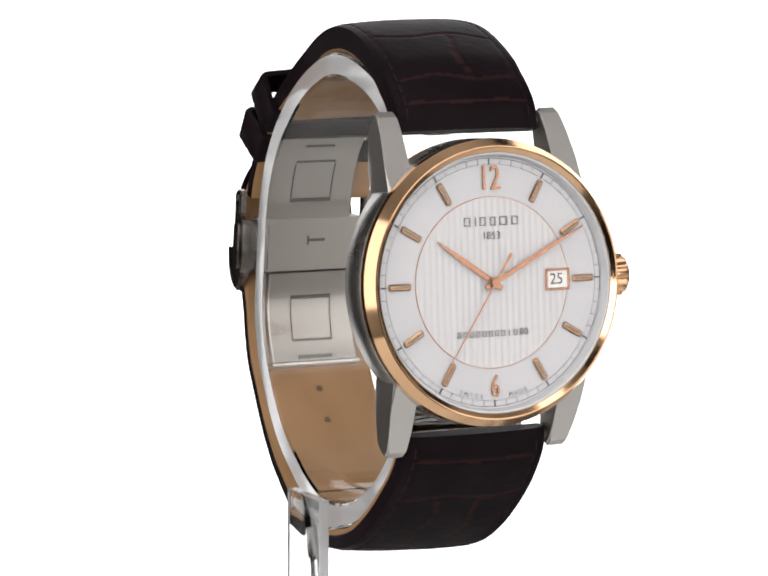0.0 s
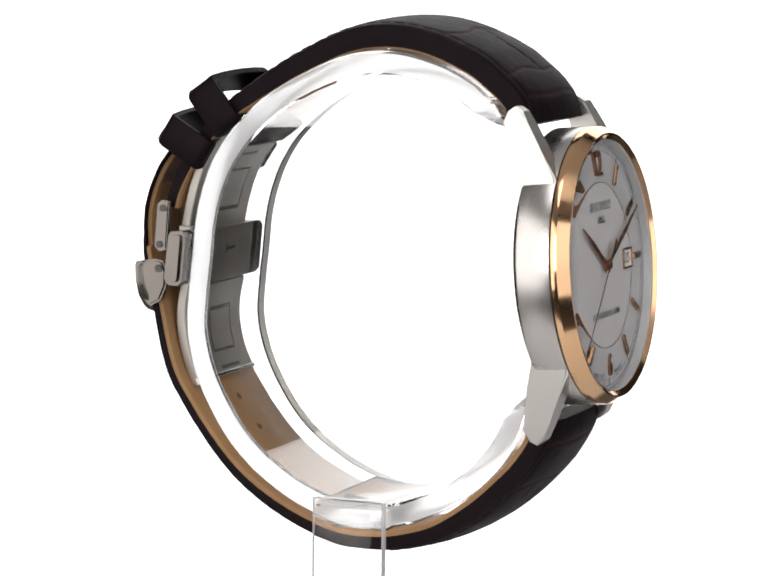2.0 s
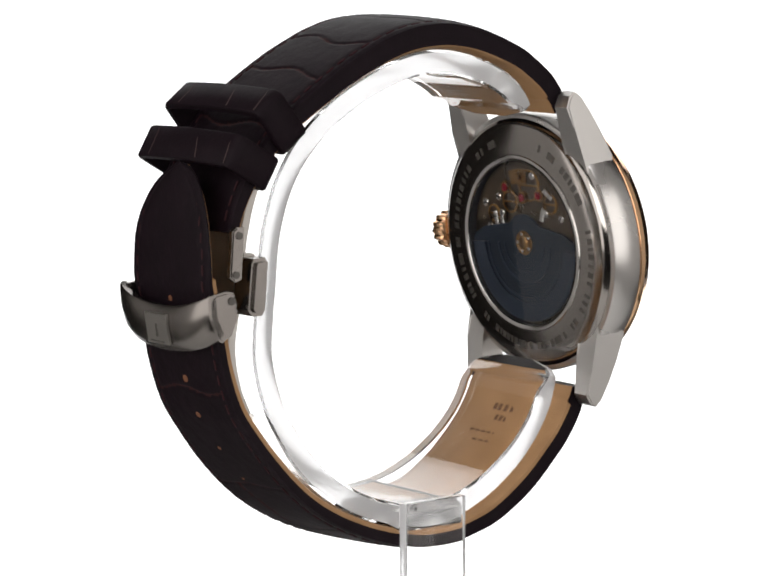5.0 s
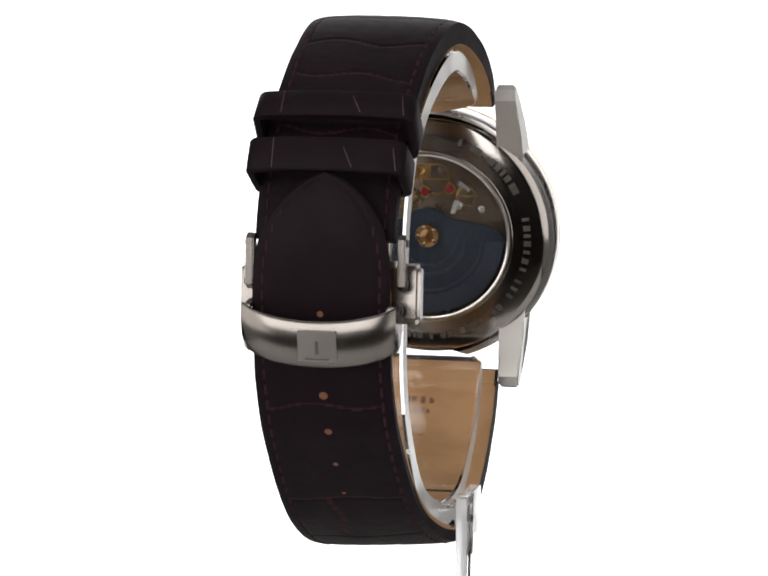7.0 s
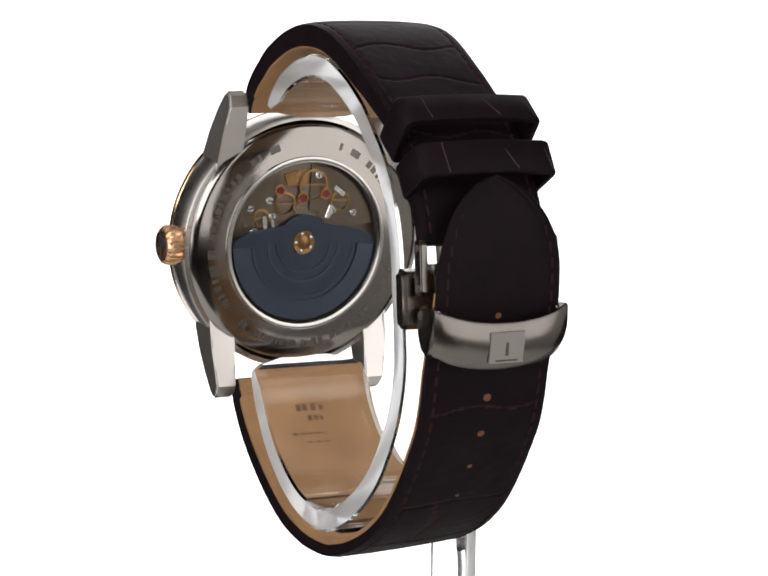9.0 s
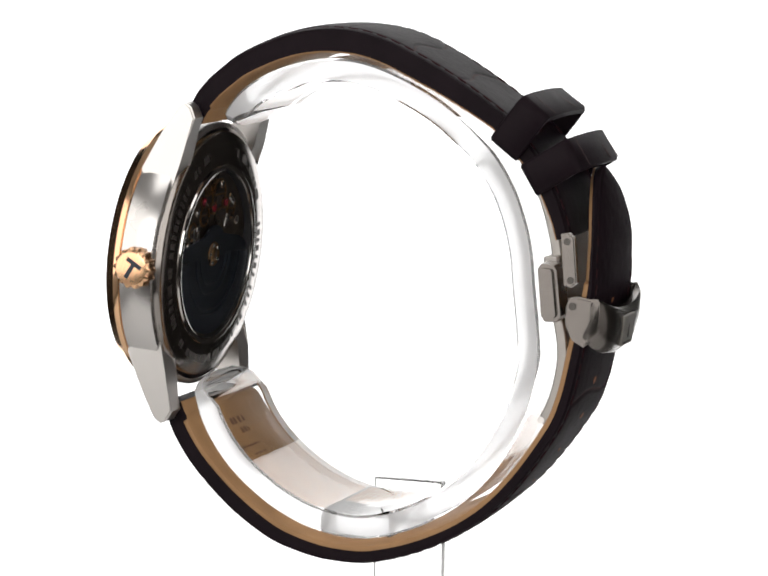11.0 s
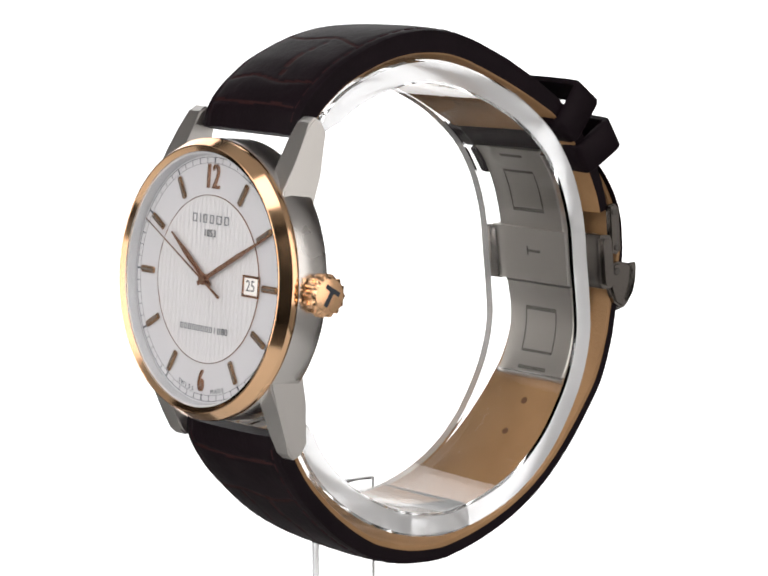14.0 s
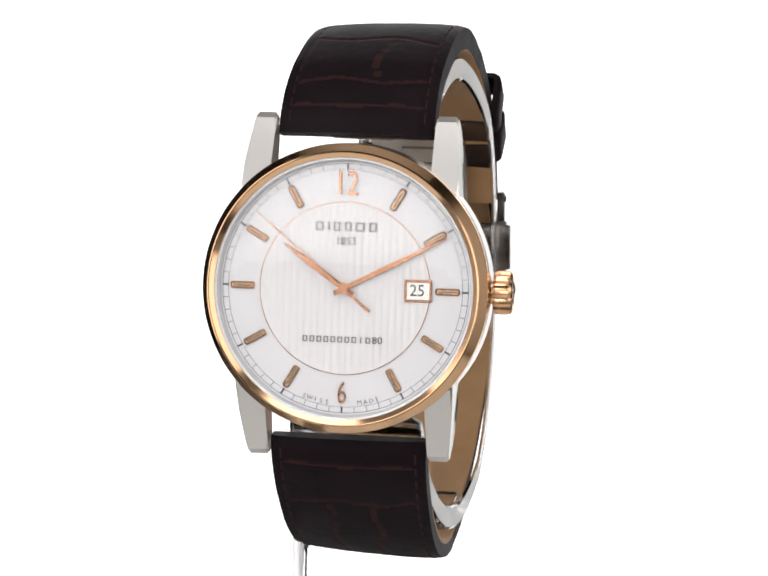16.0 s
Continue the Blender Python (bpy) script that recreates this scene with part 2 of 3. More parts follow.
def strap(name, points, inward, width, thick, pad, shift, roll, near, label, skin):
    """One half of the strap: padded leather, tan lining and edge stitching."""
    line, tan, length = curve_through(points, 0.3)
    N = 52
    body, lining, thread = bmesh.new(), bmesh.new(), bmesh.new()
    loops, inner, marks = [], [], []
    for k, ((y, z), (ty, tz)) in enumerate(zip(line, tan)):
        s = length * k / (len(line) - 1)
        ny, nz = inward * tz, -inward * ty
        w, t, p, sh, rl = width(s, length), thick(s, length), pad(s, length), shift(s, length), roll(s, length)
        ring, flags = [], []
        for i in range(N + 1):
            q = 2 * i / N - 1
            q = math.copysign(abs(q) ** 0.8, q)
            x = q * w
            d = near(s, x) if abs(x) < w - 1.9 else 9.0
            fall = p * abs(q) ** 2.6 + 0.22 * abs(q) ** 14 + 0.20 * math.exp(-(d / 0.22) ** 2)
            groove = math.exp(-((abs(x) - (w - 1.5)) / 0.35) ** 2) * 0.12
            fall += groove + 0.03 * noise.noise((x * 0.7, s * 0.7, 3.0)) + (0.035 * noise.noise((x * 0.6, s * 0.8, 9.0)) if inward < 0 and s > length - 17 else 0.0)
            ring.append(body.verts.new((x + sh, y + ny * fall, z + nz * fall + rl * x)))
            flags.append(d)
        cut = t - skin if s > 4.2 else t - 0.05
        ring.append(body.verts.new((w + sh, y + ny * cut, z + nz * cut + rl * w)))
        ring.append(body.verts.new((-w + sh, y + ny * cut, z + nz * cut - rl * w)))
        loops.append((ring, flags))
        wl = max(w - (0.9 if inward < 0 and s > length - 17 else 0.08), 0.01)
        inner.append([lining.verts.new((x + sh, y + ny * d, z + nz * d + rl * x)) for x, d in ((-wl, cut), (wl, cut), (wl, t - 0.15), (wl - 0.2, t), (-wl + 0.2 if wl > 0.3 else 0, t), (-wl, t - 0.15))])
        marks.append((s, Vector((sh, y + ny * p, z + nz * p)), Vector((0, ty, tz)), w, Vector((0, ny, nz)), rl))
    for (a, fa), (b, fb) in zip(loops, loops[1:]):
        n = len(a)
        for i in range(n):
            j = (i + 1) % n
            f = body.faces.new((a[i], a[j], b[j], b[i]))
            if i < N and min(fa[i], fa[j]) < 0.17:
                f.material_index = 1
    for tube, bm in (([r for r, _ in loops], body), (inner, lining)):
        bm.faces.new(tube[0])
        bm.faces.new(tube[-1][::-1])
    for a, b in zip(inner, inner[1:]):
        for i in range(6):
            lining.faces.new((a[i], a[(i + 1) % 6], b[(i + 1) % 6], b[i]))
    nxt = 2.5
    for s, c, t, w, n, rl in marks:
        if s < nxt or s > length - 2 or w < 2.5:
            continue
        nxt = s + 2.3
        for side in (-1, 1):
            fr = Matrix.Translation(c + Vector((side * (w - 1.5), 0, side * (w - 1.5) * rl)) - n * 0.02) @ Matrix(((1, 0, 0), (0, t.y, n.y), (0, t.z, n.z))).to_4x4()
            box(thread, (0, 0, 0), (0.40, 1.6, 0.26), 0.1, 1, turn=fr)
    top = part(name, body, LEATHER, watch, label, smooth=60, second=CREASE)
    part("lining", lining, LINING, top, "smooth tan leather lining", smooth=40)
    st = part("stitching", thread, THREAD, top, "fine dark brown edge stitching")
    tagged(st, kind="stuff")
    return top


TOPLEN = curve_through(TOP, 1)[2]
LOWLEN = curve_through(LOW, 1)[2]
strap("upper_strap", TOP, 1, lambda s, L: float(np.interp(s, (0, 8, 30, 45, 70), (11.45, 11.35, 10.9, 10.5, 10.25))),
      lambda s, L: float(np.interp(s, (0, 3, 32, 48, 62, 80), (3.4, 4.2, 4.3, 3.9, 3.0, 2.2))),
      lambda s, L: 0.8 * max(1 - s / 55, 0.0) + 0.15, lambda s, L: float(np.interp(s, (0, 10, 30, 48, 75), (0.0, 0.1, 1.1, 1.9, 2.1))), lambda s, L: float(np.interp(s, (0, 30, 50, 62, 72, 80), (0.0, 0.02, 0.05, 0.07, 0.04, 0.0))),
      crease_lines(3, TOPLEN, 9, 74, 10.5), "dark brown crocodile-embossed padded leather strap half", 0.28)


def low_width(s, L):
    w = float(np.interp(s, (0, 10, 40, 62, 80), (11.5, 11.4, 11.0, 10.3, 10.1)))
    e = max((L - s) / 15.0, 0.0)
    return w if e > 1 else max(w * (1 - (1 - e) ** 2) ** 0.6, 0.25)


def low_thick(s, L):
    return float(np.interp(s, (0, 2, 22, 45, 68, L - 26, L - 18), (3.2, 4.1, 3.9, 3.1, 2.6, 2.4, 1.9)))


def low_pad(s, L):
    return 0.8 - 0.5 * min(s / 45, 1) + 0.3 * min(max((s - L + 18) / 4, 0), 1)


def low_shift(s, L):
    return float(np.interp(s, (0, 20, 46, 62, 80, L - 30, L - 8), (0.0, -0.3, -0.2, 0.8, 1.6, 2.1, 1.5)))


lower_strap = strap("lower_strap", LOW, -1, low_width, low_thick, low_pad, low_shift, lambda s, L: float(np.interp(s, (0, 14, 45, 75, 95), (0.0, -0.04, -0.06, -0.05, 0.0))),
                    crease_lines(8, LOWLEN, 12, LOWLEN - 28, 15.0), "dark brown leather strap half with pin holes and pointed tip", 0.8)


def strap_holes():
    line, tan, length = curve_through(LOW, 0.5)
    for z0, size in ((2.2, 0.55), (-10.0, 0.72), (-16.0, 0.62), (-21.7, 0.44), (-26.8, 0.34)):
        k = min((i for i in range(len(line)) if line[i][0] > 0), key=lambda i: abs(line[i][1] - z0))
        (y, z), (ty, tz) = line[k], tan[k]
        bm = bmesh.new()
        bmesh.ops.create_cone(bm, cap_ends=True, segments=16, radius1=size, radius2=size * 0.8, depth=0.25)
        bmesh.ops.scale(bm, vec=(1.1, 1.0, 1), verts=bm.verts)
        fr = Matrix.Translation((low_shift(length * k / (len(line) - 1), length), y - 0.09 * tz, z + 0.09 * ty)) @ Matrix(((1, 0, 0), (0, ty, tz), (0, tz, -ty))).to_4x4()
        part("pin_hole", bm, HOLE, lower_strap, "punched hole with worn tan edge", move=fr)
        s = length * k / (len(line) - 1)
        deep = low_thick(s, length)
        bm = bmesh.new()
        bmesh.ops.create_cone(bm, cap_ends=True, segments=14, radius1=0.62, radius2=0.62, depth=0.1)
        fr = Matrix.Translation((low_shift(s, length), y - tz * deep, z + ty * deep)) @ Matrix(((1, 0, 0), (0, ty, tz), (0, tz, -ty))).to_4x4()
        part("pin_hole", bm, STAMP, lower_strap, "dark hole end on the tan lining", move=fr)


strap_holes()


def keeper(centre, along, slant, half, depth, run, wall, bow, label):
    """A leather keeper loop bowed round the strap; slant: how it runs in y and z across the strap."""
    t = Vector((0, *along)).normalized()
    n = Vector((0, t.z, -t.y))
    c, across = Vector(centre), Vector((1, *slant))
    bm = bmesh.new()

    def outline(off):
        r, out = 1.5, []
        for cx, cd, a0 in ((half - r, r, 0), (-half + r, r, 90), (-half + r, depth - r, 180), (half - r, depth - r, 270)):
            last = out[-1] if out else None
            for k in range(6):
                a = radians(a0 + 18 * k)
                q = (cx + (r - off) * math.cos(a), cd - (r - off) * math.sin(a))
                if k == 0 and last and abs(last[0] - q[0]) > 4:
                    out += [(last[0] + (q[0] - last[0]) * i / 10, q[1]) for i in range(1, 10)]
                out.append(q)
        return out
    rings = []
    for off, u in ((0.25, -run / 2), (0, -run / 2 + 0.3), (0, run / 2 - 0.3), (0.25, run / 2), (wall, run / 2), (wall, -run / 2)):
        rings.append([bm.verts.new(across * x + c + n * (d - bow * (1 - (x / half) ** 2)) + t * u) for x, d in outline(off)])
    for a, b in zip(rings, rings[1:] + rings[:1]):
        for k in range(len(a)):
            bm.faces.new((a[k], a[(k + 1) % len(a)], b[(k + 1) % len(b)], b[k]))
    ob = part("keeper_loop", bm, LEATHER, watch, label, smooth=50)
    for x, lean in ((-3.2, 0.45), (7.5, 0.05), (-10.0, 0.2)):
        seam = bmesh.new()
        fr = Matrix.Translation(c + across * x - n * (bow * (1 - (x / half) ** 2) - 0.02)) @ Matrix(((1, 0, 0), (0, t.y, n.y), (0, t.z, n.z))).to_4x4() @ Matrix.Rotation(lean, 4, "Z")
        box(seam, (0, 0, 0), (0.2, run - 0.5, 0.12), 0.05, 1, turn=fr)
        part("crease", seam, WORN, ob)


keeper((1.9, 23.8, 30.8), (4.3, -2.75), (0.06, 0.015), 11.7, 8.6, 5.2, 1.1, 0.5, "loose dark leather keeper loop over the strap")
keeper((1.9, 30.3, 24.5), (2.95, -4.1), (0.055, 0.015), 11.5, 8.5, 5.2, 1.1, 0.8, "fixed dark leather keeper loop holding the strap tip")


# ---- case ----
def case():
    bm = lathe(bmesh.new(), [(17.0, -36.7), (20.2, -36.75), (20.8, -36.65), (20.85, -36.5), (20.85, -31.75), (20.7, -31.5), (20.2, -31.35), (17.0, -31.2)], 160, closed=True)
    part("case_middle", bm, STEEL, watch, "brushed steel watch case band")
    for sz in (1, -1):
        for sx in (1, -1):
            bm = bmesh.new()
            outline = [(-36.6, 10.5), (-36.7, 14.3), (-34.8, 18.2), (-33.2, 21.6), (-31.9, 24.2), (-30.8, 25.0), (-29.7, 24.4), (-28.8, 22.7), (-29.6, 19.6), (-30.1, 16.6), (-31.2, 13.4), (-31.3, 10.5)]
            side_prism(bm, [(y, z * sz) for y, z in outline], sx * 11.72, sx * 14.9, 0.28)
            for v in bm.verts:
                if abs(v.co.x) > 13.3:
                    v.co.x += sx * min(0.12 * (24.5 - abs(v.co.z)), 1.0)
            part("lug", bm, LUGSTEEL, watch, "tapered brushed steel lug with polished bevel", smooth=25)
    part("bezel", lathe(bmesh.new(), [(18.8, -38.5), (18.84, -38.98), (19.5, -39.46), (19.62, -39.5), (19.76, -39.45), (20.78, -37.8), (20.85, -37.4), (20.85, -36.95), (20.6, -36.8), (18.8, -36.8)], 220, closed=True),
         GOLD, watch, "polished rose-gold bezel ring", smooth=13)
    part("rehaut", lathe(bmesh.new(), [(18.88, -38.5), (18.5, -38.5), (18.15, -37.25), (18.88, -37.25)], 160, closed=True), TRACK, watch, "silver inner flange ring")
    cr = part("crystal", lathe(bmesh.new(), [(0, -39.2), (8, -39.18), (15, -39.14), (18.4, -39.08), (18.82, -39.0), (18.82, -38.55), (0, -38.55)], 96), SAPPHIRE, watch, "clear domed sapphire crystal")
    cr.visible_shadow = False
    for sz in (1, -1):
        bm = bmesh.new()
        bmesh.ops.create_cone(bm, cap_ends=True, segments=20, radius1=0.75, radius2=0.75, depth=23.2)
        part("spring_bar", bm, POLISHED, watch, move=Matrix.Translation((0, -30.3, sz * 23.2)) @ Matrix.Rotation(radians(90), 4, "Y"))


case()


def crown():
    bm = bmesh.new()
    segs, prof = 96, [(0.0, 23.9), (2.4, 23.9), (2.55, 23.84), (2.9, 23.5), (3.0, 23.1), (3.0, 21.6), (2.75, 21.15), (1.7, 21.0), (1.7, 19.6), (0, 19.6)]
    rings = []
    for r, x in prof:
        if r == 0:
            rings.append([bm.verts.new((x, -33.4, 0))])
            continue
        ring = []
        for k in range(segs):
            a = 2 * math.pi * k / segs
            rr = r + (0.2 * max(math.cos(14 * a), -0.6) if r > 2.65 else 0)
            ring.append(bm.verts.new((x, -33.4 + rr * math.cos(a), rr * math.sin(a))))
        rings.append(ring)
    for a, b in zip(rings, rings[1:]):
        for k in range(segs):
            j = (k + 1) % segs
            if len(a) == 1:
                bm.faces.new((a[0], b[j], b[k]))
            elif len(b) == 1:
                bm.faces.new((a[k], a[j], b[0]))
            else:
                bm.faces.new((a[k], a[j], b[j], b[k]))
    ob = part("crown", bm, CROWNGOLD, watch, "fluted rose-gold winding crown", smooth=24)
    turn = Matrix.Rotation(radians(-28), 4, "X")
    bm = box(bmesh.new(), (23.91, 0, 0.95), (0.12, 2.7, 0.66))
    box(bm, (23.91, 0, -0.5), (0.12, 0.66, 2.3))
    part("emblem", bm, INK, ob, "dark sunk emblem shape", move=Matrix.Translation((0, -33.4, 0)) @ turn)


crown()


# ---- dial ----
FACE = -37.15


def dial():
    plate = part("dial", lathe(bmesh.new(), [(0, FACE), (18.3, FACE), (18.3, -36.6), (0, -36.6)], 160), DIAL, watch, "silver-white watch dial with gilt markers")
    bm = bmesh.new()
    r0, step = 12.35, 0.1
    prev = None
    n = int(2 * r0 / step)
    for k in range(n + 1):
        x = -r0 + 2 * r0 * k / n
        half = math.sqrt(max(r0 * r0 - x * x, 0.0004))
        y = FACE - 0.06 - 0.085 * (0.5 + 0.5 * math.cos(2 * math.pi * x / 1.02)) ** 0.7
        row = [bm.verts.new((x, y, -half)), bm.verts.new((x, y, half)), bm.verts.new((x, FACE + 0.05, half)), bm.verts.new((x, FACE + 0.05, -half))]
        if prev:
            for i in range(4):
                bm.faces.new((prev[i], prev[(i + 1) % 4], row[(i + 1) % 4], row[i]))
        else:
            bm.faces.new(row)
        prev = row
    bm.faces.new(prev[::-1])
    part("fluted_disc", bm, FLUTED, plate, "vertically fluted silver centre disc", smooth=50)
    part("disc_ring", lathe(bmesh.new(), [(12.35, FACE - 0.15), (12.44, FACE - 0.15), (12.44, FACE), (12.35, FACE)], 160, closed=True), GOLDLEAF, plate, "thin gilt ring round the centre disc")
    bm = lathe(bmesh.new(), [(17.02, FACE - 0.02), (17.08, FACE - 0.02), (17.08, FACE), (17.02, FACE)], 160, closed=True)
    lathe(bm, [(17.84, FACE - 0.02), (17.92, FACE - 0.02), (17.92, FACE), (17.84, FACE)], 160, closed=True)
    for k in range(60):
        a = radians(6 * k)
        wide, lo = (0.26, 16.95) if k % 5 == 0 else (0.09, 17.05)
        box(bm, (0, 0, 0), (wide, 0.03, 17.9 - lo), turn=Matrix.Rotation(a, 4, "Y") @ Matrix.Translation((0, FACE - 0.015, (17.9 + lo) / 2)))
    tagged(part("minute_track", bm, INK, plate, "printed dark minute track"), kind="stuff")
    for h in (1, 2, 3, 4, 5, 7, 8, 9, 10, 11):
        lo, hi = (13.15, 16.7)
        turn = Matrix.Rotation(radians(30 * h), 4, "Y")
        bm = box(bmesh.new(), (0, FACE - 0.2, (lo + hi) / 2), (1.05, 0.45, hi - lo), 0.24, 1)
        mk = part("hour_marker", bm, MARKER, plate, "faceted rose-gold baton hour marker", move=turn)
        slot = box(bmesh.new(), (0, FACE - 0.43, (lo + hi) / 2), (0.22, 0.04, hi - lo - 0.9))
        part("inlay", slot, ETCH, mk, "dark inlay line", move=turn)
    lettering("12", 5.1, (-0.1, 14.95), FACE - 0.2, GOLDLEAF, plate, "numeral", 0.2, "raised rose-gold numeral", squeeze=0.72)
    lettering("6", 4.6, (0, -15.15), FACE - 0.2, GOLDLEAF, plate, "numeral", 0.2, "raised rose-gold numeral", squeeze=0.62)
    lettering("1853", 1.55, (0, 6.75), FACE - 0.18, INK, plate, "lettering", 0.02, "small dark printed year", squeeze=1.0)
    lettering("80", 1.45, (4.95, -7.35), FACE - 0.18, INK, plate, "lettering", 0.02, "dark printed dial number", squeeze=1.07)
    # model name and maker's name as plain hollow shapes
    def hollow(x, z, wide, high, stroke, name, label):
        bm = bmesh.new()
        if wide < 0.4:
            box(bm, (x, FACE - 0.17, z), (stroke, 0.04, high))
        else:
            for side in (-1, 1):
                box(bm, (x, FACE - 0.17, z + side * (high - stroke) / 2), (wide, 0.04, stroke * 0.8))
                box(bm, (x + side * (wide - stroke) / 2, FACE - 0.17, z), (stroke, 0.04, high - 1.6 * stroke))
        part(name, bm, GREYINK, plate, label)
    for k in range(10):
        hollow(-5.6 + 1.02 * k, -7.35, 0.22 if k == 8 else 0.72, 0.92, 0.2, "caption_block", "dark printed caption shape")
    for word, a0 in (("SWISS", -1), ("MADE", 1)):
        for i, ch in enumerate(word):
            off = (i - (len(word) - 1) / 2) * 3.0
            ang = 180 - a0 * 13.5 - off
            a = radians(ang)
            lettering(ch, 0.95, (16.55 * math.sin(a), 16.55 * math.cos(a)), FACE - 0.03, INK, plate, "lettering", 0.02, turn=ang + 180)
    for x, wide in ((-3.85, 1.1), (-2.52, 0.3), (-1.35, 1.0), (0.3, 1.0), (2.03, 1.3), (3.9, 1.1)):
        hollow(x, 8.87, wide, 1.35, 0.24, "name_block", "dark printed maker's mark shape")
    # date window
    bm = bmesh.new()
    for c, s in (((10.7, FACE - 0.22, 1.42), (4.0, 0.3, 0.36)), ((10.7, FACE - 0.22, -1.42), (4.0, 0.3, 0.36)), ((8.88, FACE - 0.22, 0), (0.36, 0.3, 2.5)), ((12.52, FACE - 0.22, 0), (0.36, 0.3, 2.5))):
        box(bm, c, s, 0.08, 1)
    win = part("date_window", bm, GOLDLEAF, plate, "rose-gold framed date window")
    part("date_card", box(bmesh.new(), (10.7, FACE - 0.15, 0), (3.4, 0.06, 2.6)), PALE, win, "white date disc")
    lettering("25", 2.35, (10.55, 0), FACE - 0.2, INK, win, "date_numeral", 0.02, "black printed date", squeeze=0.95)


dial()


def hand(name, length, tail, wide, y, angle, label):
    bm = bmesh.new()
    w = wide / 2
    prism(bm, [(-w, -tail), (w, -tail), (w * 1.0, length * 0.55), (w * 0.25, length), (-w * 0.25, length), (-w * 1.0, length * 0.55)], y - 0.09, y + 0.09, 0.07)
    lathe(bm, [(0, y - 0.12), (0.85, y - 0.12), (0.85, y + 0.1), (0, y + 0.1)], 32)
    return part(name, bm, GOLDLEAF, watch, label, smooth=20, move=Matrix.Rotation(radians(angle), 4, "Y"))


hand("hour_hand", 10.9, 1.6, 0.85, -37.75, -55.2, "rose-gold hour hand")
hand("minute_hand", 16.7, 1.6, 0.72, -38.02, 62.6, "rose-gold minute hand")


def sweep_hand():
    bm = bmesh.new()
    prism(bm, [(-0.24, -5.0), (0.24, -5.0), (0.14, 0), (0.05, 16.8), (-0.05, 16.8), (-0.14, 0)], -38.37, -38.27)
    lathe(bm, [(0, -38.48), (0.62, -38.48), (0.62, -38.2), (0, -38.2)], 32)
    return part("second_hand", bm, GOLDLEAF, watch, "slim rose-gold centre seconds hand", smooth=20)


second_hand = sweep_hand()


